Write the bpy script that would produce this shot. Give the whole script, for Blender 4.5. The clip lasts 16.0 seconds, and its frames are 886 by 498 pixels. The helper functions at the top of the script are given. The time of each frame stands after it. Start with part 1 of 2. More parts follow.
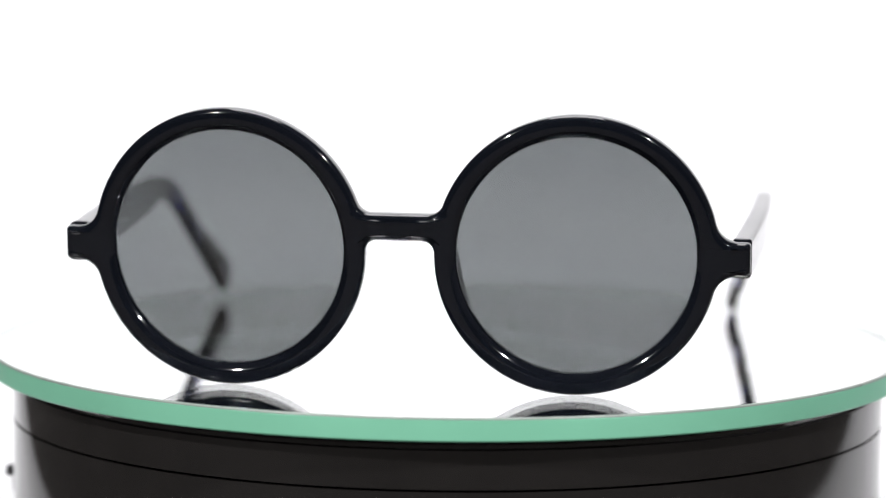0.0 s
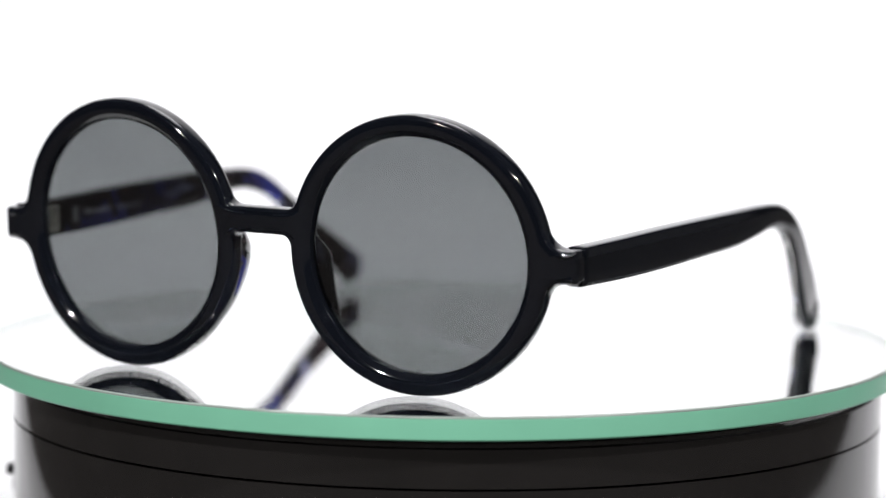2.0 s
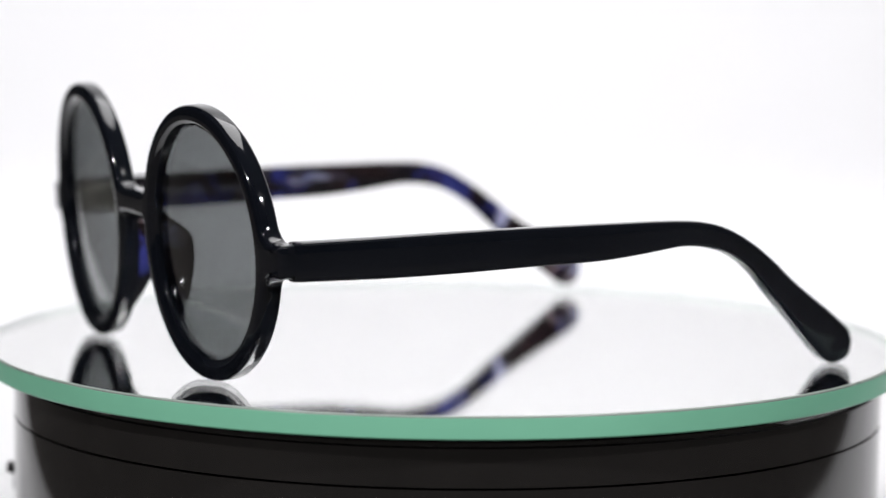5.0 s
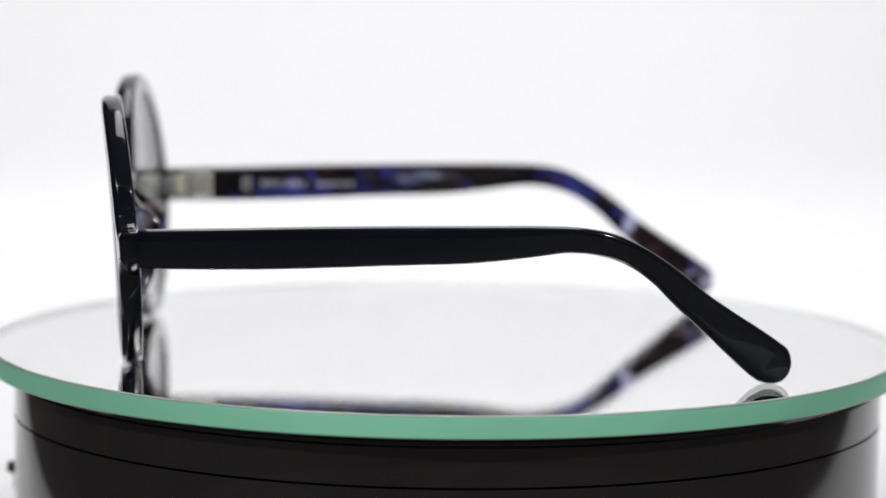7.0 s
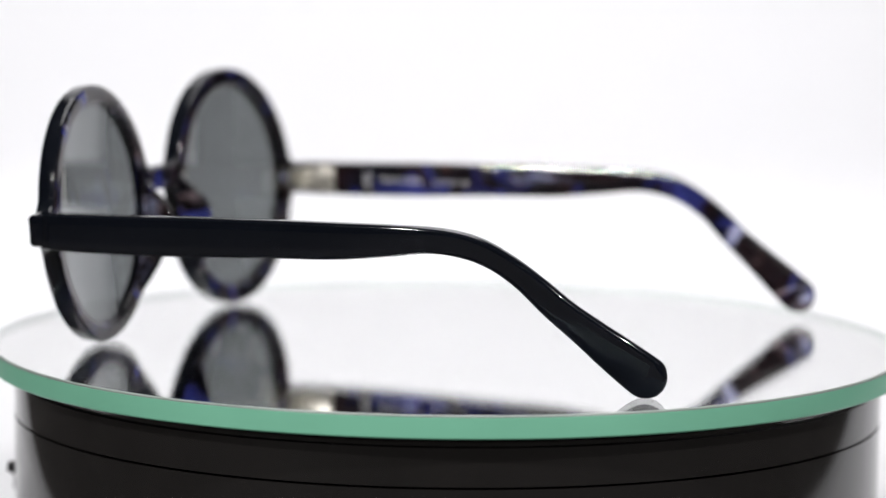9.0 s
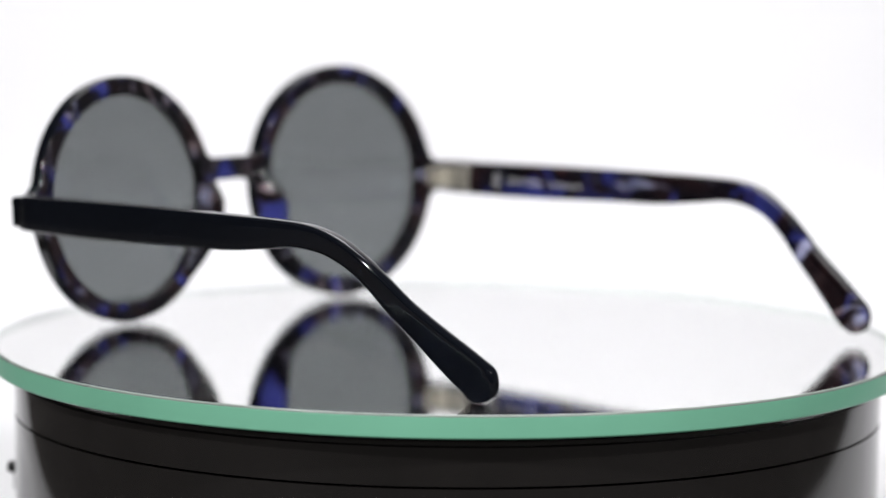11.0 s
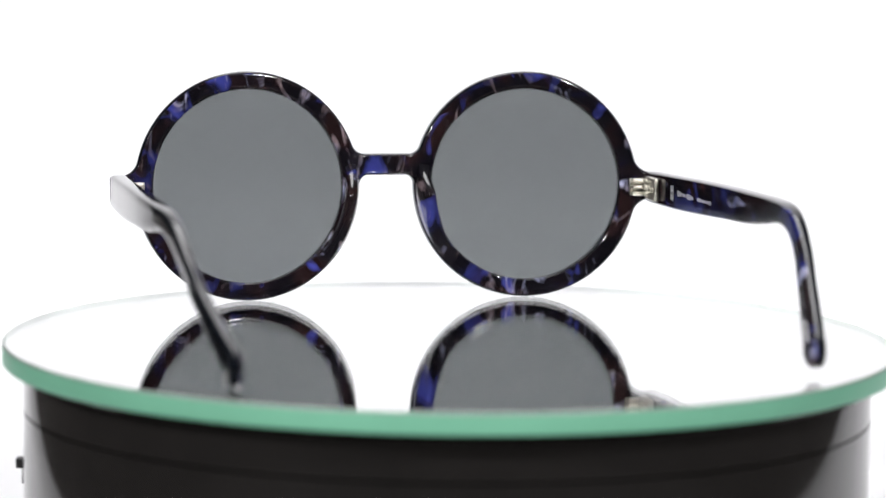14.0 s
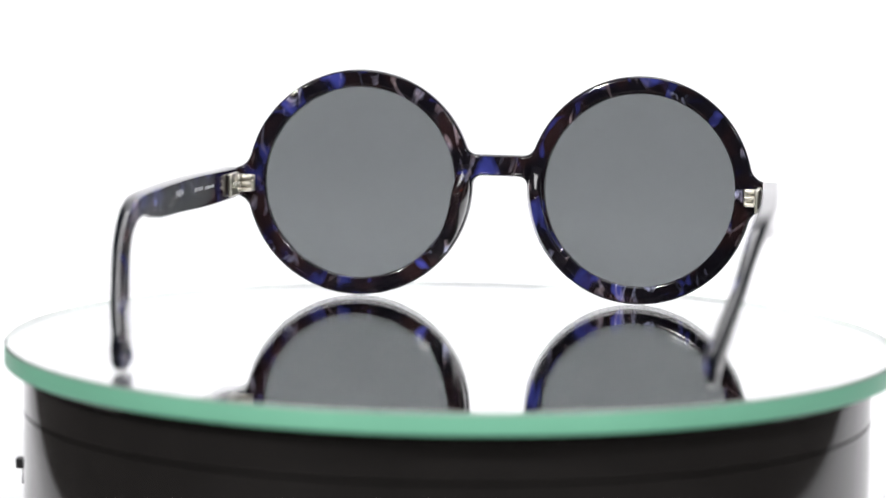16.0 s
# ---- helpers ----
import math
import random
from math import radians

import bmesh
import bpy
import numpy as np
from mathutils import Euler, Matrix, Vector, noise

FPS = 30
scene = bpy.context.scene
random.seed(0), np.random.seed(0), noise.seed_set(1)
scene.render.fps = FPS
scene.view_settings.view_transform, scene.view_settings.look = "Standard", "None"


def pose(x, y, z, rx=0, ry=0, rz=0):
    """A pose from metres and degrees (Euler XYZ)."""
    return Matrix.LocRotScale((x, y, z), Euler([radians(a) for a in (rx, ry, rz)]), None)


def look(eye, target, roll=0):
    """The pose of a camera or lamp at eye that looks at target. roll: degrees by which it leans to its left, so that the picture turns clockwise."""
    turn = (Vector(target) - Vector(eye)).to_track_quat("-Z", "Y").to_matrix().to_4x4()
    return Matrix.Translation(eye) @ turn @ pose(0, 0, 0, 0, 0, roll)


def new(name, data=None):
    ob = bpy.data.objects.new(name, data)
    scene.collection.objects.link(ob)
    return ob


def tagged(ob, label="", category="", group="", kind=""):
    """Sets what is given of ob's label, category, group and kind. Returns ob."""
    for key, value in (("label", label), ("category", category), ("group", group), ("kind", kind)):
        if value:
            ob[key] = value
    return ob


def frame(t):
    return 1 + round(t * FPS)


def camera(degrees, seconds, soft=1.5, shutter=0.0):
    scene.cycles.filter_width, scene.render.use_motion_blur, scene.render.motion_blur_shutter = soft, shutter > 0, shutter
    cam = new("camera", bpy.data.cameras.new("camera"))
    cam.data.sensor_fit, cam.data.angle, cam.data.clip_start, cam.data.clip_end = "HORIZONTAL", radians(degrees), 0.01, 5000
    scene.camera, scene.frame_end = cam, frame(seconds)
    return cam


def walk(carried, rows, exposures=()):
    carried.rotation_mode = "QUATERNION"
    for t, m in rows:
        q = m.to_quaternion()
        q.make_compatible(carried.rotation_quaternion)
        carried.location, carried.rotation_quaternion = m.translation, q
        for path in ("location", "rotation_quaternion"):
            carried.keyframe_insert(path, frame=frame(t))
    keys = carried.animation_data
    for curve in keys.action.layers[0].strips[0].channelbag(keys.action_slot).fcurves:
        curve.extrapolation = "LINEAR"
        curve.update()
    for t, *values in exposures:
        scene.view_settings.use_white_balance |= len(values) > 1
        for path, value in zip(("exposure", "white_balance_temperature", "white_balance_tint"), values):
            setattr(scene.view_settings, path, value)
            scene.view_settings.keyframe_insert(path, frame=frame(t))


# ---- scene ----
cam = camera(16.086, 16.0, soft=1.35)
cam.data.dof.use_dof = True
cam.data.dof.aperture_fstop = 10.5
focus_mark = new("focus_mark")      # what the focus ring is set on: the near rim, then the far one
cam.data.dof.focus_object = focus_mark

# the camera stands on a tripod; its focus ring is turned once, which draws the picture a little wider
walk(cam, [
    (0.0, look((0.0, -0.67901, 0.10012), (-0.00135, 0.01622, 0.01854), 0.60)),
    (4.0, look((0.0, -0.68073, 0.10032), (-0.00135, 0.01448, 0.01851), 0.72)),
    (7.8, look((0.0, -0.68150, 0.10042), (-0.00135, 0.01380, 0.01848), 0.67)),
    (11.7, look((0.0, -0.68203, 0.10048), (-0.00135, 0.01315, 0.01846), 0.64)),
    (11.8, look((0.0, -0.69530, 0.10204), (-0.00135, -0.00011, 0.02009), 0.75)),
    (16.0, look((0.0, -0.69573, 0.10209), (-0.00138, -0.00052, 0.02038), 0.79)),
], exposures=[(0.0, 0.04), (2.0, -0.11), (3.5, -0.22), (7.0, -0.46), (9.0, -0.37), (11.7, -0.24), (11.8, -0.19), (14.0, -0.09), (16.0, 0.0)])

# ---------------------------------------------------------------- light
world = bpy.data.worlds.new("room_air")
world.use_nodes = True
world.node_tree.nodes["Background"].inputs[0].default_value = (0.95, 0.95, 1.0, 1)
world.node_tree.nodes["Background"].inputs[1].default_value = 0.05
scene.world = world


def area_lamp(name, eye, target, sx, sy, watts, colour=(1, 1, 1), shape="RECTANGLE"):
    data = bpy.data.lights.new(name, "AREA")
    data.shape, data.size, data.size_y, data.energy, data.color = shape, sx, sy, watts, colour
    ob = new(name, data)
    ob.matrix_world = look(eye, target)
    return ob


area_lamp("overhead_softbox", (0.02, 0.32, 0.98), (0.02, 0.33, 0.0), 0.44, 0.70, 6.6, (0.995, 0.985, 1.0))
# unseen fill, added to brighten the upper paper that the plate mirrors
area_lamp("backdrop_fill", (-0.10, 0.42, 0.42), (-0.10, 0.70, 0.17), 1.0, 0.10, 1.8, (0.985, 0.98, 1.0))
for lx, ly, lz, size, watts in ((-0.46, -0.60, 0.52, 0.034, 6.1), (0.44, -0.56, 0.56, 0.034, 5.4), (0.05, -0.78, 0.36, 0.008, 0.08)):
    area_lamp("led_lamp", (lx, ly, lz), (0, 0, 0.02), size, size, watts, (1, 0.985, 0.98), "DISK")


# ---------------------------------------------------------------- materials
def material(name):
    m = bpy.data.materials.new(name)
    m.use_nodes = True
    nt = m.node_tree
    return m, nt, nt.nodes["Principled BSDF"]


def node(nt, kind, **inputs):
    n = nt.nodes.new(kind)
    for key, value in inputs.items():
        n.inputs[key.replace("_", " ")].default_value = value
    return n


def ramp(nt, source, stops, interpolation="LINEAR"):
    r = nt.nodes.new("ShaderNodeValToRGB")
    r.color_ramp.interpolation = interpolation
    el = r.color_ramp.elements
    while len(el) < len(stops):
        el.new(0.5)
    for e, (p, c) in zip(el, stops):
        e.position, e.color = p, (*c, 1)
    nt.links.new(source, r.inputs[0])
    return r


def coords(nt, scale=(1, 1, 1), turn=(0, 0, 0)):
    c = nt.nodes.new("ShaderNodeTexCoord")
    m = nt.nodes.new("ShaderNodeMapping")
    m.inputs["Scale"].default_value = scale
    m.inputs["Rotation"].default_value = turn
    nt.links.new(c.outputs["Object"], m.inputs["Vector"])
    return m.outputs[0]


def fine_bump(nt, p, scale, strength, distance=0.0002):
    n = node(nt, "ShaderNodeTexNoise", Scale=scale, Detail=3.0)
    nt.links.new(coords(nt), n.inputs["Vector"])
    b = node(nt, "ShaderNodeBump", Strength=strength, Distance=distance)
    nt.links.new(n.outputs[0], b.inputs["Height"])
    nt.links.new(b.outputs[0], p.inputs["Normal"])
    return n


def plain(name, colour, rough, metal=0.0, vary=0.12, scale=60.0, bump=0.05, coat=0.0):
    m, nt, p = material(name)
    n = fine_bump(nt, p, scale * 4, bump)
    big = node(nt, "ShaderNodeTexNoise", Scale=scale, Detail=4.0)
    nt.links.new(coords(nt), big.inputs["Vector"])
    lo = tuple(c * (1 - vary) for c in colour)
    hi = tuple(min(1, c * (1 + vary)) for c in colour)
    r = ramp(nt, big.outputs[0], [(0.3, lo), (0.7, hi)])
    nt.links.new(r.outputs[0], p.inputs["Base Color"])
    rr = node(nt, "ShaderNodeMapRange", From_Min=0.3, From_Max=0.7, To_Min=rough * 0.8, To_Max=rough * 1.2)
    nt.links.new(big.outputs[0], rr.inputs[0])
    nt.links.new(rr.outputs[0], p.inputs["Roughness"])
    p.inputs["Metallic"].default_value = metal
    p.inputs["Coat Weight"].default_value = coat
    p.inputs["Coat Roughness"].default_value = 0.03
    return m


def tinted_lens():
    m, nt, p = material("grey_tinted_lens")
    p.inputs["Base Color"].default_value = (0.167, 0.180, 0.183, 1)
    p.inputs["Transmission Weight"].default_value = 1.0
    p.inputs["Roughness"].default_value = 0.0
    p.inputs["IOR"].default_value = 1.5
    return m


def marbled_acetate():
    """Dark brown cellulose acetate with violet-blue, rust and pearly flakes, some lamp glint painted in."""
    m, nt, p = material("blue_marbled_acetate")
    vec = coords(nt)

    def blend(fac, a, b):
        mix = nt.nodes.new("ShaderNodeMix")
        mix.data_type = "RGBA"
        nt.links.new(fac, mix.inputs["Factor"])
        for key, value in (("A", a), ("B", b)):
            if isinstance(value, tuple):
                mix.inputs[key].default_value = (*value, 1)
            else:
                nt.links.new(value, mix.inputs[key])
        return mix.outputs["Result"]

    def mask(scale, lo, hi, shift, detail=3.0, distortion=0.8, turn=(0, 0, 0), squash=(1, 1, 1)):
        n = node(nt, "ShaderNodeTexNoise", Scale=scale, Detail=detail, Distortion=distortion)
        mp = nt.nodes.new("ShaderNodeMapping")
        mp.inputs["Location"].default_value = shift
        mp.inputs["Rotation"].default_value = turn
        mp.inputs["Scale"].default_value = squash
        nt.links.new(vec, mp.inputs["Vector"])
        nt.links.new(mp.outputs[0], n.inputs["Vector"])
        r = node(nt, "ShaderNodeMapRange", From_Min=lo, From_Max=hi)
        r.interpolation_type = "SMOOTHSTEP"
        nt.links.new(n.outputs[0], r.inputs[0])
        return r.outputs[0]

    # flakes: each with its own sheen, put into the colour
    warp = node(nt, "ShaderNodeTexNoise", Scale=140.0, Detail=2.0)
    nt.links.new(vec, warp.inputs["Vector"])
    add = nt.nodes.new("ShaderNodeVectorMath")
    add.operation = "MULTIPLY_ADD"
    add.inputs[1].default_value = (0.007, 0.007, 0.007)
    nt.links.new(warp.outputs["Color"], add.inputs[0])
    nt.links.new(vec, add.inputs[2])
    cell = nt.nodes.new("ShaderNodeTexVoronoi")
    cell.feature = "SMOOTH_F1"
    cell.inputs["Scale"].default_value, cell.inputs["Smoothness"].default_value = 150.0, 0.35
    nt.links.new(add.outputs[0], cell.inputs["Vector"])
    sep = nt.nodes.new("ShaderNodeSeparateColor")
    nt.links.new(cell.outputs["Color"], sep.inputs[0])
    brown = blend(mask(110, 0.42, 0.64, (0.3, 0.1, 0)), (0.0045, 0.004, 0.006), (0.015, 0.0075, 0.008))
    rust = blend(mask(80, 0.67, 0.75, (0.7, 0.2, 0.4)), brown, (0.17, 0.045, 0.03))
    blue = blend(sep.outputs[0], (0.006, 0.007, 0.028), (0.042, 0.050, 0.26))
    base = blend(mask(95, 0.53, 0.68, (0.1, 0.5, 0.2), 2.0, 0.9), rust, blue)
    # silky pearly streaks lie across some of the flakes, coloured brighter for lamp glints
    silk = mask(190, 0.53, 0.76, (0, 0, 0), 4.0, 1.6, (0.6, 0.3, 0.9), (1, 0.3, 0.5))
    dim = nt.nodes.new("ShaderNodeMath")
    dim.operation = "MULTIPLY"
    nt.links.new(silk, dim.inputs[0])
    nt.links.new(sep.outputs[1], dim.inputs[1])
    pearl_glint = blend(mask(80, 0.45, 0.6, (0.2, 0.9, 0.6)), (0.34, 0.26, 0.28), (0.50, 0.53, 0.78))
    base = blend(dim.outputs[0], base, pearl_glint)
    nt.links.new(base, p.inputs["Base Color"])
    p.inputs["Roughness"].default_value = 0.09
    p.inputs["Coat Weight"].default_value = 0.4
    p.inputs["Coat Roughness"].default_value = 0.03
    return m


def clear_glass():
    m, nt, p = material("float_glass")
    p.inputs["Base Color"].default_value = (0.997, 1.0, 0.998, 1)
    p.inputs["Transmission Weight"].default_value = 1.0
    p.inputs["Roughness"].default_value = 0.0
    p.inputs["IOR"].default_value = 1.5
    return m


BLACK = plain("polished_black_acetate", (0.0045, 0.0056, 0.0086), 0.06, vary=0.15, scale=40, bump=0.012)
MARBLE = marbled_acetate()
LENS = tinted_lens()
GLASS = clear_glass()
MIRROR = plain("silvered_backing", (0.99, 0.995, 0.99), 0.008, metal=1.0, vary=0.004, scale=20, bump=0.0)
EDGE = plain("ground_green_glass_edge", (0.225, 0.58, 0.40), 0.35, vary=0.05, scale=30, bump=0.08)
CHAMFER = plain("ground_glass_arris", (0.33, 0.38, 0.35), 0.3, vary=0.08, scale=50)
DARK = plain("dark_table_cloth", (0.016, 0.016, 0.017), 0.9, vary=0.2, scale=8)
CLOTH = plain("dark_brown_table_cloth", (0.065, 0.058, 0.054), 0.9, vary=0.25, scale=12)
PALE_WALL = plain("pale_wall_paint", (0.55, 0.55, 0.56), 0.8, vary=0.04, scale=3)
PALE = plain("ground_edge_from_inside", (0.32, 0.38, 0.35), 0.5, vary=0.03, scale=40)
DRUM = plain("black_moulded_plastic", (0.0105, 0.0096, 0.0094), 0.08, vary=0.15, scale=25, bump=0.03)
DRUM.node_tree.nodes["Principled BSDF"].inputs["Specular IOR Level"].default_value = 0.65
SWITCH = plain("matt_black_plastic", (0.02, 0.02, 0.022), 0.45)
PAPER = plain("white_backdrop_paper", (0.86, 0.86, 0.875), 0.75, vary=0.012, scale=4, bump=0.03)
WALLS = plain("grey_studio_paint", (0.07, 0.071, 0.078), 0.8, vary=0.08, scale=3)
METAL = plain("nickel_silver", (0.74, 0.71, 0.63), 0.36, metal=1.0, vary=0.08, scale=300, bump=0.05)
PRINT = plain("white_foil_print", (0.48, 0.48, 0.50), 0.4, vary=0.1, scale=900)


# ---------------------------------------------------------------- mesh helpers
def finish(name, bm, mats, smooth=True):
    bmesh.ops.recalc_face_normals(bm, faces=bm.faces)
    me = bpy.data.meshes.new(name)
    bm.to_mesh(me)
    bm.free()
    for m in (mats if isinstance(mats, (list, tuple)) else [mats]):
        me.materials.append(m)
    if smooth:
        me.shade_smooth()
    return me


def part(name, bm, mats, parent, label="", smooth=True):
    ob = new(name, finish(name, bm, mats, smooth))
    ob.parent = parent
    if label:
        ob["label"] = label
    return ob


def grid_faces(bm, rows, close_u=False, close_v=False, slot=None):
    """Quads over a table of vertices."""
    nu, nv = len(rows), len(rows[0])
    for i in range(nu if close_u else nu - 1):
        for j in range(nv if close_v else nv - 1):
            q = (rows[i][j], rows[(i + 1) % nu][j], rows[(i + 1) % nu][(j + 1) % nv], rows[i][(j + 1) % nv])
            q = tuple(dict.fromkeys(q))
            if len(q) > 2:
                try:
                    f = bm.faces.new(q)
                    if slot:
                        f.material_index = slot(i, j)
                except ValueError:
                    pass


def lathe(profile, steps=256):
    """A solid or shell turned about z from (radius, height) pairs."""
    bm = bmesh.new()
    rows = []
    fine = [profile[0]]
    for (r0, z0), (r1, z1) in zip(profile, profile[1:]):
        span = math.hypot(r1 - r0, z1 - z0)
        if span > 0.0012:
            for f in (0.00012 / span, 1 - 0.00012 / span):
                fine.append((r0 + (r1 - r0) * f, z0 + (z1 - z0) * f))
        fine.append((r1, z1))
    profile = fine
    for i in range(steps):
        a = 2 * math.pi * i / steps
        rows.append([bm.verts.new((r * math.cos(a), r * math.sin(a), z)) for r, z in profile])
    grid_faces(bm, rows, close_u=True)
    bmesh.ops.remove_doubles(bm, verts=bm.verts, dist=1e-7)
    return bm


def rounded_box(sx, sy, sz, bevel, centre=(0, 0, 0), segments=3):
    bm = bmesh.new()
    bmesh.ops.create_cube(bm, size=1.0)
    bmesh.ops.scale(bm, vec=(sx, sy, sz), verts=bm.verts)
    bmesh.ops.bevel(bm, geom=bm.edges[:], offset=bevel, segments=segments, profile=0.5, affect="EDGES")
    bmesh.ops.translate(bm, vec=centre, verts=bm.verts)
    return bm


# ---------------------------------------------------------------- the setting
FLOOR_Z = -0.062


def backdrop():
    bm = bmesh.new()
    path = [(-0.035, FLOOR_Z), (0.0, FLOOR_Z), (0.66, FLOOR_Z)]
    for k in range(1, 13):
        a = radians(90 * k / 12)
        path.append((0.66 + 0.04 * math.sin(a), FLOOR_Z + 0.04 * (1 - math.cos(a))))
    path += [(0.70, 0.7), (0.70, 1.25)]

    # the sheet widens towards the back
    xs = np.linspace(0.0, 1.0, 13)
    table = [[bm.verts.new(((0.26 + 0.45 * y) * x - (0.21 + 0.28 * y) * (1 - x), y, z)) for y, z in path] for x in xs]
    grid_faces(bm, table)
    ob = new("backdrop", finish("backdrop", bm, PAPER))
    thick = ob.modifiers.new("paper", "SOLIDIFY")
    thick.thickness, thick.offset = 0.002, 1.0
    tagged(ob, "seamless white paper sweep curving up behind the turntable", "backdrop", kind="structure")


def room():
    def slab(name, lo, hi, label, paint=WALLS):
        c = [(a + b) / 2 for a, b in zip(lo, hi)]
        bm = rounded_box(*[b - a for a, b in zip(lo, hi)], 0.004, c, 1)
        tagged(new(name, finish(name, bm, paint, False)), label, name.split("_")[0], kind="structure")
    slab("floor", (-1.8, -1.8, -0.86), (1.8, 1.3, -0.80), "dark grey studio floor below the table", DARK)
    slab("table_top", (-0.9, -0.98, FLOOR_Z - 0.045), (0.9, 0.80, FLOOR_Z - 0.006), "dark cloth-covered table under the paper sweep", CLOTH)
    slab("ceiling", (-1.8, -1.8, 1.6), (1.8, 1.3, 1.66), "plain pale studio ceiling", PALE_WALL)
    slab("wall_north", (-1.8, 1.3, -0.8), (1.8, 1.36, 1.6), "plain grey studio wall")
    slab("wall_south", (-1.8, -1.86, -0.8), (1.8, -1.8, 1.6), "plain grey studio wall")
    # unseen wall, made pale so that the drum's right side reflects lighter
    slab("wall_east", (1.8, -1.8, -0.8), (1.86, 1.3, 1.6), "plain pale wall out of view, added to lighten the drum's reflection", PALE_WALL)
    slab("wall_west", (-1.86, -1.8, -0.8), (-1.8, 1.3, 1.6), "plain grey studio wall")


backdrop()
room()

# ---------------------------------------------------------------- turntable
TOP = 0.00025       # upper face of the mirror plate
THICK = 0.0047
R_PLATE = 0.0994
R_DRUM = 0.0944


def turntable():
    base = new("turntable")
    z0 = TOP - THICK - 0.0006
    # lower housing, with the shadow gap under the collar
    housing = part("housing", lathe([(0.0, FLOOR_Z + 0.003), (0.090, FLOOR_Z + 0.003), (0.0925, FLOOR_Z + 0.0045), (0.0940, FLOOR_Z + 0.008),
                           (R_DRUM, -0.030), (R_DRUM, -0.0150), (R_DRUM - 0.0018, -0.0150),
                           (0.0, -0.0150)]), DRUM, base)
    collar = part("collar", lathe([(0.0, -0.0145), (R_DRUM - 0.0018, -0.0145), (R_DRUM, -0.0145), (R_DRUM, z0 - 0.0018),
                          (R_DRUM - 0.0004, z0 - 0.0008), (R_DRUM - 0.0014, z0), (0.0, z0)]), DRUM, base)
    for ring in (housing, collar):
        ring.data.set_sharp_from_angle(angle=radians(40))
    part("shadow_gap", lathe([(0.0, -0.0150), (R_DRUM - 0.0020, -0.0150), (R_DRUM - 0.0020, -0.0145), (0.0, -0.0145)]), SWITCH, base)
    for a in (45, 135, 225, 315):
        f = lathe([(0.0, FLOOR_Z), (0.0075, FLOOR_Z), (0.008, FLOOR_Z + 0.001), (0.008, FLOOR_Z + 0.0035), (0.0, FLOOR_Z + 0.0035)], 24)
        bmesh.ops.translate(f, vec=(0.078 * math.cos(radians(a)), 0.078 * math.sin(radians(a)), 0), verts=f.verts)
        part("foot", f, SWITCH, base)
    sw = part("switch_plate", rounded_box(0.0009, 0.007, 0.0056, 0.0002, (-R_DRUM - 0.00025, 0.0, -0.0309)), SWITCH, base, "black plate of the side switch")
    part("switch_lever", rounded_box(0.0019, 0.0034, 0.0022, 0.00025, (-R_DRUM - 0.00142, 0.0, -0.0294)), SWITCH, sw)
    tagged(base, "black glossy motorised display turntable with a groove round it", "turntable")
    return base


def mirror_plate():
    plate = new("mirror_plate")
    re, c = R_PLATE, 0.00045
    disc = part("glass_disc", lathe([(0.0, TOP), (re - c - 0.0001, TOP), (re - c - 0.0001, TOP - THICK + 0.00006), (0.0, TOP - THICK + 0.00006)]), GLASS, plate,
                "clear glass disc", smooth=False)
    disc.visible_shadow = False
    part("mirror_backing", lathe([(0.0, TOP - THICK + 0.00012), (re - c - 0.0003, TOP - THICK + 0.00012), (re - c - 0.0003, TOP - THICK),
                                  (0.0, TOP - THICK)]), MIRROR, plate, "silvered backing", smooth=False)
    part("ground_edge", lathe([(re - c - 0.00015, TOP - c), (re, TOP - c), (re + 0.00002, TOP - THICK / 2), (re, TOP - THICK + 0.0003),
                               (re - 0.0003, TOP - THICK)]), EDGE, plate, "green ground glass edge")
    part("inner_edge", lathe([(re - c - 0.00014, TOP - 0.00002), (re - c - 0.00014, TOP - THICK + 0.0002)]), PALE, plate, "inside of the ground edge")
    part("arris", lathe([(re - c - 0.00015, TOP - c + 0.00001), (re - c - 0.00015, TOP), (re - c, TOP), (re, TOP - c + 0.00001), (re - c - 0.00015, TOP - c + 0.00001)]),
         CHAMFER, plate, "pale bevelled rim")
    tagged(plate, "round mirror glass plate with a green edge on the turntable", "mirror plate")
    return plate


stand = turntable()
plate = mirror_plate()

# ---------------------------------------------------------------- sunglasses
S, RO, RI, T = 34.5, 27.7, 23.4, 4.35      # millimetres: half lens spacing, rim radii, thickness
ZC = 27.9                          # height of the lens centres
TILT, WRAP = radians(4.4), 435.0           # lean of the front, radius of its bow
MM = 0.001


def front_place(u, v, d):
    """From the flat front (across, up, depth) to the leaned and bowed one, in metres."""
    b = u * u / (2 * WRAP)
    c, s = math.cos(TILT), math.sin(TILT)
    y, z = (d + b - 2.2), v
    return Vector((u, y * c - z * s, ZC + y * s + z * c)) * MM


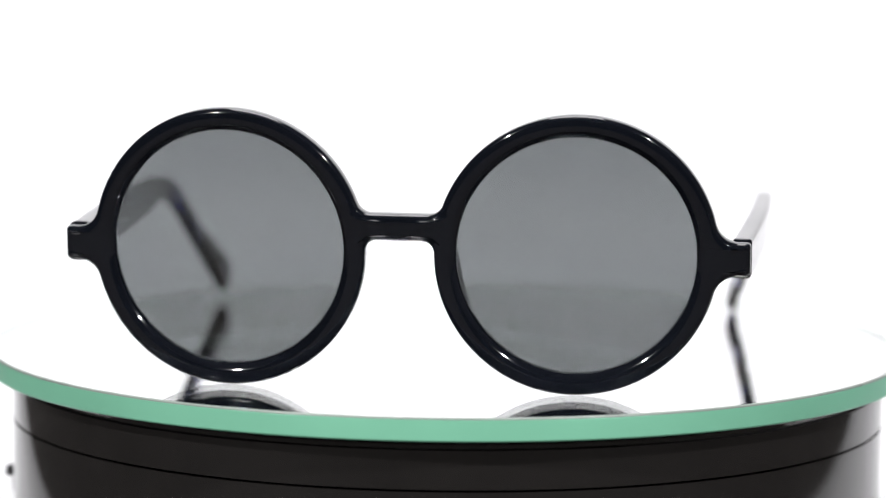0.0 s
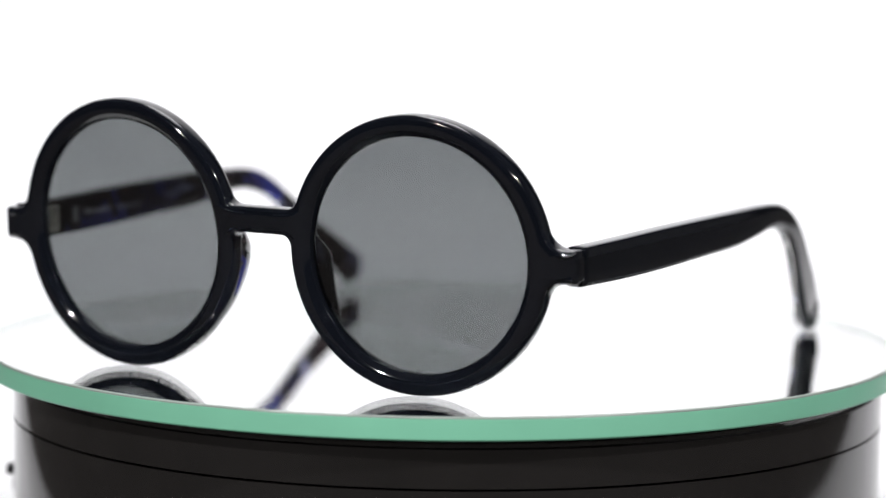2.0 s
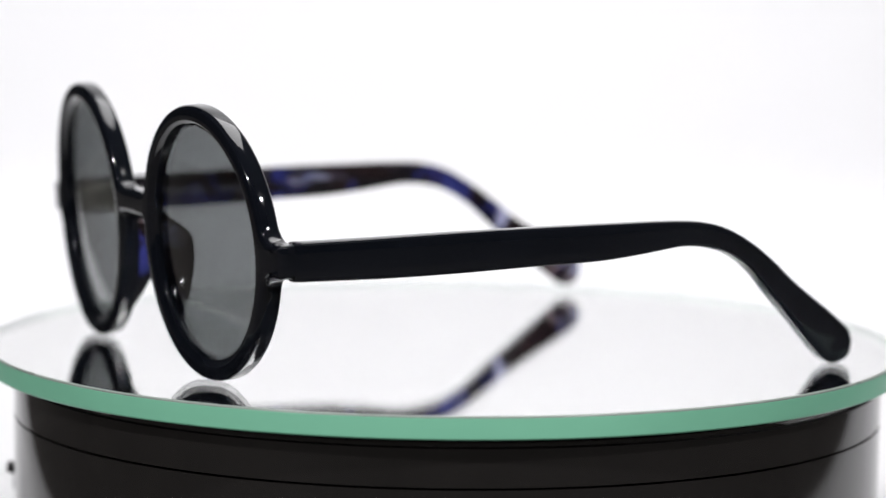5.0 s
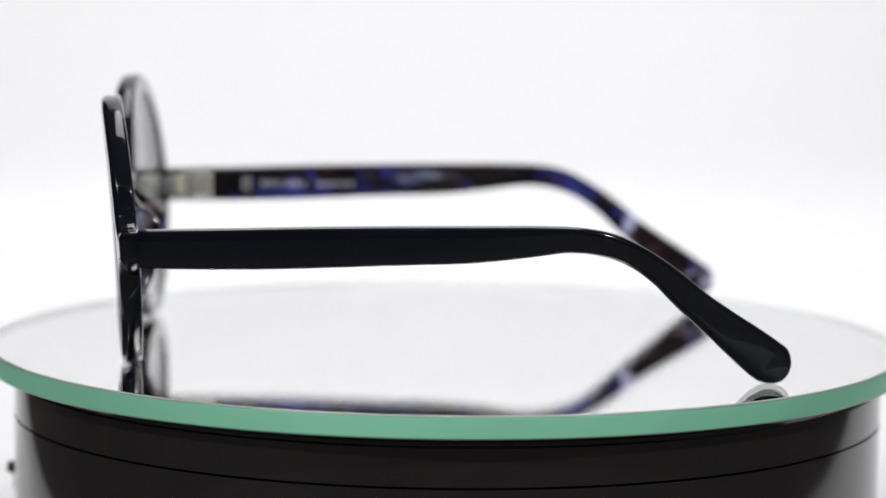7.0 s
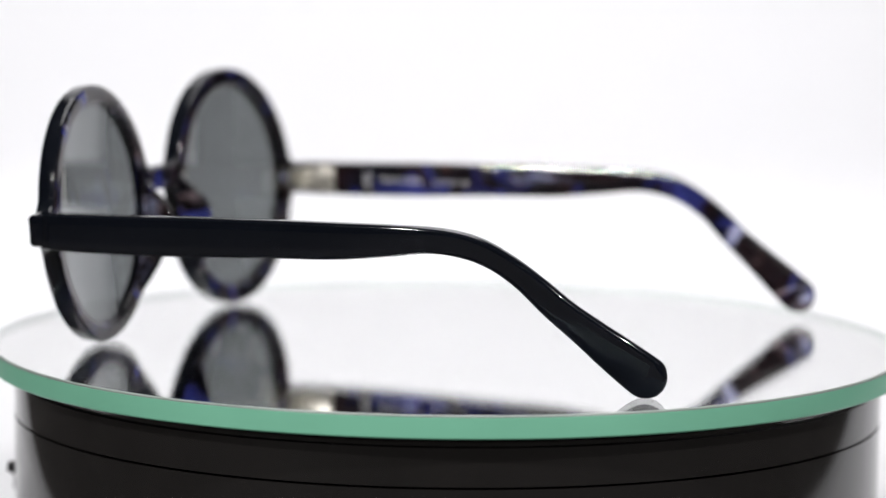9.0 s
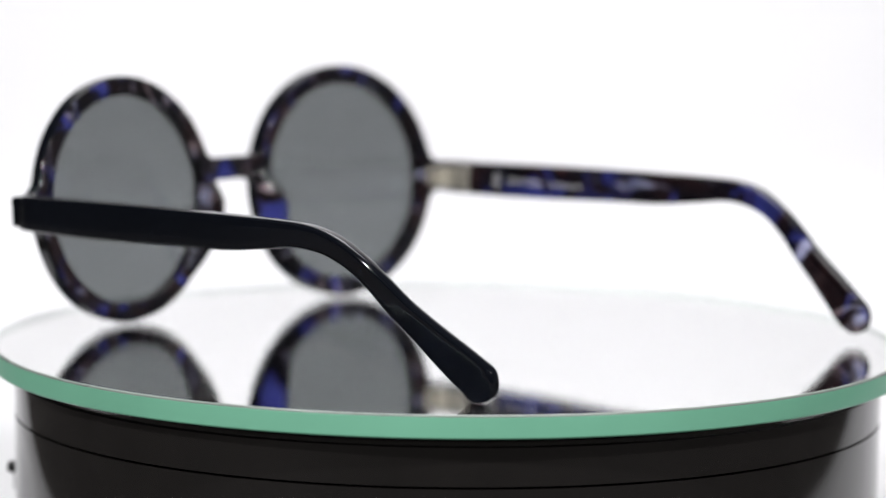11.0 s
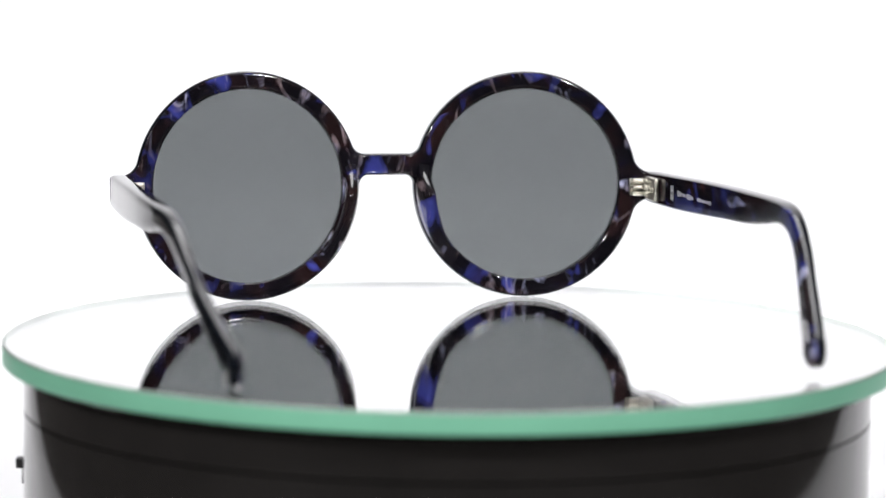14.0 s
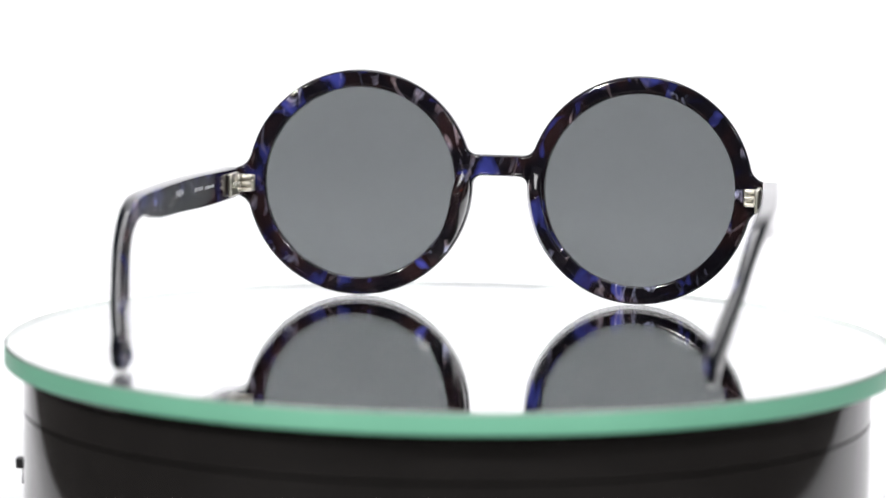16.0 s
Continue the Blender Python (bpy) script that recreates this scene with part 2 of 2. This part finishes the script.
def half_outline():
    """Outer edge of one half of the front, from the bridge's lower middle round to its upper middle:
    (point, outward normal, angle of the facing point of the lens opening)."""
    top, low, et, eb, xe = 7.7, 2.4, 2.75, -3.9, 68.2
    pts = []

    def fillet(line, r, side, up):
        cy = line + up * r
        cx = S + side * math.sqrt((RO + r) ** 2 - cy * cy)
        return cx, cy, math.atan2(-cy, S - cx)

    # bridge, lower side, and the fillet into the rim
    rn = 2.2
    cx, cy, a = fillet(low, rn, -1, -1)
    for u in np.linspace(0, cx, 8)[:-1]:
        pts.append(((u, low), (0, -1)))
    a_end = math.atan2(0 - cy, S - cx)
    for ang in np.linspace(math.pi / 2, a_end, 10):
        pts.append(((cx + rn * math.cos(ang), cy + rn * math.sin(ang)), (-math.cos(ang), -math.sin(ang))))
    start = math.atan2(cy, cx - S)
    # rim round the bottom up to the end piece
    rb = 4.5
    ex, ey, _ = fillet(eb, rb, 1, -1)
    stop = math.atan2(ey, ex - S)
    if start < 0:
        start += 2 * math.pi
    if stop < 0:
        stop += 2 * math.pi
    for ang in np.linspace(start, stop, 90)[1:-1]:
        pts.append(((S + RO * math.cos(ang), RO * math.sin(ang)), (math.cos(ang), math.sin(ang))))
    for ang in np.linspace(math.atan2(-ey, S - ex), math.pi / 2, 9):
        pts.append(((ex + rb * math.cos(ang), ey + rb * math.sin(ang)), (-math.cos(ang), -math.sin(ang))))
    for u in np.linspace(ex, xe - 0.8, 6)[1:]:
        pts.append(((u, eb), (0, -1)))
    for ang in np.linspace(-math.pi / 2, 0, 5)[1:]:
        pts.append(((xe - 0.8 + 0.8 * math.cos(ang), eb + 0.8 + 0.8 * math.sin(ang)), (math.cos(ang), math.sin(ang))))
    for v in np.linspace(eb + 0.8, et - 0.8, 6)[1:]:
        pts.append(((xe, v), (1, 0)))
    for ang in np.linspace(0, math.pi / 2, 5)[1:]:
        pts.append(((xe - 0.8 + 0.8 * math.cos(ang), et - 0.8 + 0.8 * math.sin(ang)), (math.cos(ang), math.sin(ang))))
    rt = 4.5
    ex, ey, _ = fillet(et, rt, 1, 1)
    for u in np.linspace(xe - 0.8, ex, 6)[1:]:
        pts.append(((u, et), (0, 1)))
    for ang in np.linspace(-math.pi / 2, math.atan2(-ey, S - ex) - 0.0, 9)[1:]:
        pts.append(((ex + rt * math.cos(ang), ey + rt * math.sin(ang)), (-math.cos(ang), -math.sin(ang))))
    start = math.atan2(ey, ex - S)
    rc = 3.0
    cx, cy, _ = fillet(top, rc, -1, 1)
    stop = math.atan2(cy, cx - S)
    for ang in np.linspace(start, stop, 80)[1:-1]:
        pts.append(((S + RO * math.cos(ang), RO * math.sin(ang)), (math.cos(ang), math.sin(ang))))
    for ang in np.linspace(math.atan2(-cy, S - cx), -math.pi / 2, 8):
        pts.append(((cx + rc * math.cos(ang), cy + rc * math.sin(ang)), (-math.cos(ang), -math.sin(ang))))
    for u in np.linspace(cx, 0, 8)[1:]:
        pts.append(((u, top), (0, 1)))
    return pts


def front_mesh():
    bm = bmesh.new()
    raw = half_outline()
    n = len(raw)
    # facing angles on the lens opening, made to run one way round
    ang = []
    for (u, v), _ in raw:
        a = math.atan2(v, u - S)
        ang.append(a)
    ang = np.unwrap(np.array(ang))
    if ang[n // 2] < 0:
        ang += 2 * math.pi
    work = np.array(ang)
    # rotate so that the run starts at the bridge
    base = math.pi
    rel = (work - base) % (2 * math.pi)
    rel[: n // 3] = np.where(rel[: n // 3] > math.pi, rel[: n // 3] - 2 * math.pi, rel[: n // 3])
    k = max(i for i in range(n // 3) if rel[i] <= radians(4)) + 1
    rel[:k] = np.linspace(radians(-9), rel[k], k, endpoint=False)
    tail = min(i for i in range(2 * n // 3, n) if raw[i][0][0] < S - RO + 3.0)
    rel[tail:] = np.linspace(rel[tail], radians(360 - 13), n - tail)
    rel = np.maximum.accumulate(rel)
    b, bi = 1.35, 1.5
    for side in (1, -1):
        rows = []
        for i, ((u, v), (nu, nv)) in enumerate(raw):
            a = base + rel[i]
            q = np.array((S + RI * math.cos(a), RI * math.sin(a)))
            qd = np.array((math.cos(a), math.sin(a)))
            p = np.array((u, v))
            m = np.array((nu, nv))
            sec = []

            def put(w, d):
                sec.append((w[0], w[1], d))
            q0 = q + qd * bi
            p0 = p - m * b
            for f in (0, 0.3, 0.65, 1.0):
                put(q0 + (p0 - q0) * f, 0.10 * (1 - math.sin(math.pi * min(1, f * 1.0)) ) * 0.6)
            for ph in (25, 50, 72, 90):
                r = radians(ph)
                put(p - m * b * (1 - math.sin(r)), b * (1 - math.cos(r)))
            bb = 0.9
            for ph in (0, 30, 60, 90):
                r = radians(ph)
                put(p - m * bb * (1 - math.cos(r)), T - bb * (1 - math.sin(r)))
            p1, q1 = p - m * bb, q + qd * 0.5
            for f in (0.35, 0.7, 1.0):
                put(p1 + (q1 - p1) * f, T)
            put(q + qd * 0.12, T - 0.16)
            put(q, T - 0.55)
            put(q, 1.30)
            put(q + qd * 0.10, 1.12)
            put(q + qd * 1.25, 0.14)
            rows.append([bm.verts.new(front_place(side * w, h, d)) for w, h, d in sec])
        # the rear layer of the laminate is marbled
        grid_faces(bm, rows, close_v=True, slot=lambda i, j: 1 if 10 <= j <= 15 else 0)
        # close the strip over the middle of the bridge, front and back
        k = len(rows[0])
        for j in list(range(0, 3)) + list(range(11, k)):
            f = bm.faces.new((rows[-1][j], rows[0][j], rows[0][(j + 1) % k], rows[-1][(j + 1) % k]))
            f.material_index = 1 if 10 <= j <= 15 else 0
    bmesh.ops.remove_doubles(bm, verts=bm.verts, dist=2e-6)
    return bm


def lens_mesh(side):
    bm = bmesh.new()
    curve, r1, thick = 260.0, RI + 0.9, 1.6
    rad = [r1 * math.sqrt(k / 12) for k in range(13)]
    prof = [(r, 1.25 + r * r / (2 * curve)) for r in rad]
    prof += [(r1, 1.25 + thick + r1 * r1 / (2 * curve))] + [(r, 1.25 + thick + r * r / (2 * curve)) for r in reversed(rad[:-1])]
    rows = []
    for i in range(96):
        a = 2 * math.pi * i / 96
        rows.append([bm.verts.new(front_place(side * S + r * math.cos(a), r * math.sin(a), d)) for r, d in prof])
    grid_faces(bm, rows, close_u=True)
    bmesh.ops.remove_doubles(bm, verts=bm.verts, dist=1e-7)
    return bm


def nose_pad(side):
    """A rounded ridge of acetate that rises behind the inner side of the rim: steep under the bridge, running out below."""
    bm = bmesh.new()
    rows = []
    for i in range(33):
        f = i / 32
        a = radians(166 + 62 * f)
        swell = min(1.0, f / 0.34) ** 2 * (3 - 2 * min(1.0, f / 0.34)) * (1 - max(0.0, (f - 0.38) / 0.62) ** 1.6)
        row = []
        for j in range(20):
            w = 2 * math.pi * j / 20
            c, h = math.cos(w), math.sin(w)
            d = T - 0.35 + 6.4 * swell * max(0.0, h) ** 0.75 + 0.4 * min(0.0, h)
            rad = (RI + RO) / 2 + 0.15 + (1.55 + 0.25 * swell) * math.copysign(abs(c) ** 0.7, c) - 0.16 * (d - T)
            row.append(bm.verts.new(front_place(side * (S + rad * math.cos(a)), rad * math.sin(a), d)))
        rows.append(row)
    grid_faces(bm, rows, close_v=True)
    for row in (rows[0], rows[-1]):
        bm.faces.new(row)
    return bm


def spline(stops, x):
    """Smooth curve through (x, value) stops."""
    xs = [s[0] for s in stops]
    k = max(0, min(len(xs) - 2, int(np.searchsorted(xs, x)) - 1))
    p = [np.array(stops[max(0, min(len(stops) - 1, k + o))][1:], float) for o in (-1, 0, 1, 2)]
    f = (x - xs[k]) / (xs[k + 1] - xs[k])
    return 0.5 * (2 * p[1] + (p[2] - p[0]) * f + (2 * p[0] - 5 * p[1] + 4 * p[2] - p[3]) * f * f + (3 * p[1] - p[0] - 3 * p[2] + p[3]) * f ** 3)


def temple_mesh(side, plan, lift, slim):
    """plan: outer face's distance from the middle along the temple; lift: drop of the tip; slim: narrowing of the tip."""
    # stations along the temple: upper edge point, lower edge point (y, z)
    up = [(0, 6.7, 31.55), (1, 24, 31.95), (2, 40, 32.4), (3, 57, 32.7), (4, 74, 32.85), (5, 87, 32.9), (6, 95.5, 32.5), (7, 102, 31.0),
          (8, 108.4, 27.8), (9, 114.3, 23.8), (10, 120, 19.3), (11, 126, 15.3), (12, 130.7, 12.3), (13, 133.7, 10.3), (14, 136.2, 8.5)]
    dn = [(0, 6.7, 23.9), (1, 24, 23.9), (2, 40, 24.3), (3, 57, 25.0), (4, 72, 25.5), (5, 83, 26.6), (6, 91.5, 27.6), (7, 98.3, 26.9),
          (8, 103.8, 24.9), (9, 108.8, 21.4), (10, 113.9, 16.4), (11, 119.3, 11.6), (12, 124.0, 7.2), (13, 126.9, 4.5), (14, 129.4, 2.3)]
    bm = bmesh.new()
    rows = []
    count = 84
    th = 3.9

    def section(t, half, rc):
        """Round the section: outer face, top, inner face, bottom, as (depth, height), with corners of radius rc."""
        quarter = [(rc * (1 - math.cos(radians(w))), rc * (1 - math.sin(radians(w)))) for w in (18, 45, 72)]
        side_h = [(half - rc) * h for h in (-1, -0.5, 0, 0.5, 1)]
        ring = [(0.0, h) for h in side_h] + [(x, half - y) for x, y in quarter] + [(rc, half), (t - rc, half)]
        ring += [(t - x, half - y) for x, y in reversed(quarter)] + [(t, h) for h in reversed(side_h)]
        ring += [(t - x, y - half) for x, y in quarter] + [(t - rc, -half), (rc, -half)] + [(x, y - half) for x, y in reversed(quarter)]
        return [(x / t, h / half) for x, h in ring]
    for i in range(count + 1):
        k = 14 * i / count
        a, b = spline(up, k), spline(dn, k)
        f = i / count
        mid, halfv = (a + b) / 2, (a - b) / 2 * (1 - slim * min(1.0, max(0.0, (f - 0.5) / 0.2)))
        thin = min(1.0, max(0.0, (f - 0.25) / 0.40))
        t = th - 0.9 * thin
        xo = float(spline(plan, mid[0])[0]) - 0.45 * thin
        slope = (float(spline(plan, min(mid[0] + 1, plan[-1][0]))[0]) - float(spline(plan, max(mid[0] - 1, plan[0][0]))[0])) / 2
        row = []
        ring = section(t, float(np.hypot(*halfv)), 0.8 + 0.5 * thin)
        for d, h in ring:
            w = mid + halfv * h
            row.append(bm.verts.new(Vector((side * (xo - t * d), w[0] + slope * t * d * 0.6, w[1] - lift * max(0, (w[0] - 90) / 45) - 0.15)) * MM))
        rows.append(row)
    # rounded tip, following the last section's outline
    a, b = spline(up, 14), spline(dn, 14)
    mid, halfv = (a + b) / 2, (a - b) / 2 * (1 - slim)
    out = np.array((halfv[1], -halfv[0]))
    xo = float(spline(plan, mid[0])[0]) - 0.45
    for ph in (10, 20, 32, 44, 56, 68, 80):
        c, s = math.cos(radians(ph)), math.sin(radians(ph))
        row = []
        for d, h in ring:
            w = mid + halfv * h * c + out * 1.06 * s
            dd = 0.5 + (d - 0.5) * (1 - 0.30 * s * s)
            row.append(bm.verts.new(Vector((side * (xo - (th - 0.9) * dd), w[0], w[1] - lift * max(0, (w[0] - 90) / 45) - 0.15)) * MM))
        rows.append(row)
    grid_faces(bm, rows, close_v=True, slot=lambda i, j: 1 if 10 <= j <= 20 else 0)
    bm.faces.new(rows[0])
    bm.faces.new(rows[-1])
    return bm


def hinge(side, glasses):
    x0 = side * 62.4
    leaf = rounded_box(0.0046, 0.0005, 0.0040, 0.0002, (x0 * MM, 0.0068, (ZC - 0.3) * MM), 2)
    h = part("hinge", leaf, METAL, glasses, "nickel silver barrel hinge")
    for k in range(3):
        z = (ZC - 0.3 + (k - 1) * 1.55) * MM
        part("knuckle", rounded_box(0.0042, 0.0017, 0.00108, 0.0004, (x0 * MM, 0.0079, z), 2), METAL, h)
        bm = lathe([(0, -0.00056), (0.00105, -0.00056), (0.0012, -0.0004), (0.0012, 0.0004), (0.00105, 0.00056), (0, 0.00056)], 20)
        bmesh.ops.translate(bm, vec=(side * 0.0640, 0.0094, z), verts=bm.verts)
        part("barrel", bm, METAL, h)
    plate_in = rounded_box(0.0012, 0.0078, 0.0056, 0.0004, (side * 0.06405, 0.0129, (ZC - 0.3) * MM), 2)
    part("temple_leaf", plate_in, METAL, h)
    for yy in (0.0125, 0.0152):
        s = lathe([(0, 0.0), (0.0008, 0.0), (0.0008, 0.0002), (0.0005, 0.0004), (0, 0.0004)], 16)
        bmesh.ops.rotate(s, cent=(0, 0, 0), matrix=Matrix.Rotation(radians(-90 * side), 3, "Y"), verts=s.verts)
        bmesh.ops.translate(s, vec=(side * 0.06345, yy, (ZC - 0.3) * MM), verts=s.verts)
        part("rivet", s, METAL, h)


def lettering(side, plan, glasses):
    """Foil print inside the temple, too small to read: a bar for each word."""
    marks = {-1: [(24.0, 28.9, 26.0, 28.9, 1.6), (24.0, 27.0, 26.0, 27.0, 1.6), (28.6, 28.2, 39.2, 28.0, 0.7), (41.6, 28.0, 50.6, 28.0, 0.5),
                  (115.6, 18.4, 118.2, 15.6, 0.45), (119.0, 14.7, 123.0, 10.5, 0.3)],
             1: [(28.7, 28.9, 37.0, 29.0, 0.5), (38.6, 29.2, 46.0, 29.4, 0.6), (56.0, 29.9, 58.2, 29.9, 1.1), (58.8, 29.9, 62.4, 30.0, 1.1)]}
    rng = random.Random(5 + side)
    for y0, z0, y1, z1, h in marks[side]:
        bm = bmesh.new()
        length = math.hypot(y1 - y0, z1 - z0)
        d = Vector((0, y1 - y0, z1 - z0)).normalized()
        strokes = max(1, round(length / 0.7))
        for k in range(strokes):
            up = Vector((0, -d.z, d.y)) * (h / 2) * (rng.uniform(0.7, 2.0) if strokes > 1 else 1)
            rows = []
            for f in (k / strokes, (k + 0.45) / strokes):
                y, z = y0 + (y1 - y0) * f, z0 + (z1 - z0) * f
                x = float(spline(plan, y)[0]) - 3.9 + 0.45 * min(1.0, max(0.0, (y - 65) / 47))
                row = []
                for depth, s in ((0.03, 1), (-0.05, 1), (-0.05, -1), (0.03, -1)):
                    row.append(bm.verts.new((Vector((side * (x + depth), y, z - 0.15)) + up * s) * MM))
                rows.append(row)
            grid_faces(bm, rows, close_v=True)
            bm.faces.new(rows[0])
            bm.faces.new(rows[-1])
        part("print_mark", bm, PRINT, glasses, "white foil print mark", smooth=False)


PLAN_R = [(5, 68.2), (25, 68.8), (50, 69.3), (75, 69.2), (95, 68.5), (110, 66.8), (125, 62.9), (140, 58.4)]
PLAN_L = [(5, 68.2), (25, 69.5), (50, 71.1), (75, 72.4), (95, 72.7), (110, 71.1), (125, 68.0), (140, 65.0)]


def sunglasses():
    g = new("sunglasses")
    part("frame_front", front_mesh(), [BLACK, MARBLE], g, "black glossy acetate front, blue marbled behind")
    for side, plan, lift, slim in ((1, PLAN_R, 0.35, 0.0), (-1, PLAN_L, -0.75, 0.12)):
        part("lens", lens_mesh(side), LENS, g, "grey tinted round lens")
        part("nose_pad", nose_pad(side), MARBLE, g)
        part("temple", temple_mesh(side, plan, lift, slim), [BLACK, MARBLE], g, "black outside, blue marbled inside")
        hinge(side, g)
        lettering(side, plan, g)
    tagged(g, "round black acetate sunglasses with grey lenses, temples open", "sunglasses")
    return g


shades = sunglasses()


# ---------------------------------------------------------------- what turns
GX, GY = 0.00043, -0.07021
# the plate does not lie quite in the middle of the drum, and wanders as it turns
OFF_T, OFF_X = (0.0, 1.0, 1.5, 2.5, 4.0, 7.8, 11.7, 11.8, 16.0), (-0.0001, -0.00082, -0.00108, -0.00140, -0.00125, -0.00025, 0.00035, -0.00006, 0.00086)


def motions():
    rows, turn = [], []
    for k in range(33):
        t = k * 0.5
        a = -8.115 - 11.351 * t + 0.38 * math.sin(math.pi * min(1.0, t / 5.6))
        m = pose(float(np.interp(t, OFF_T, OFF_X)), 0, 0, 0, 0, a)
        rows.append((t, m @ Matrix.Translation((GX, GY, 0))))
        turn.append((t, m))
    walk(shades, rows)
    walk(plate, turn)
    walk(focus_mark, [(t, Matrix.Translation((0, y, 0.03))) for t, y in ((0.0, -0.072), (11.7, -0.072), (11.8, 0.045), (16.0, 0.045))])


motions()
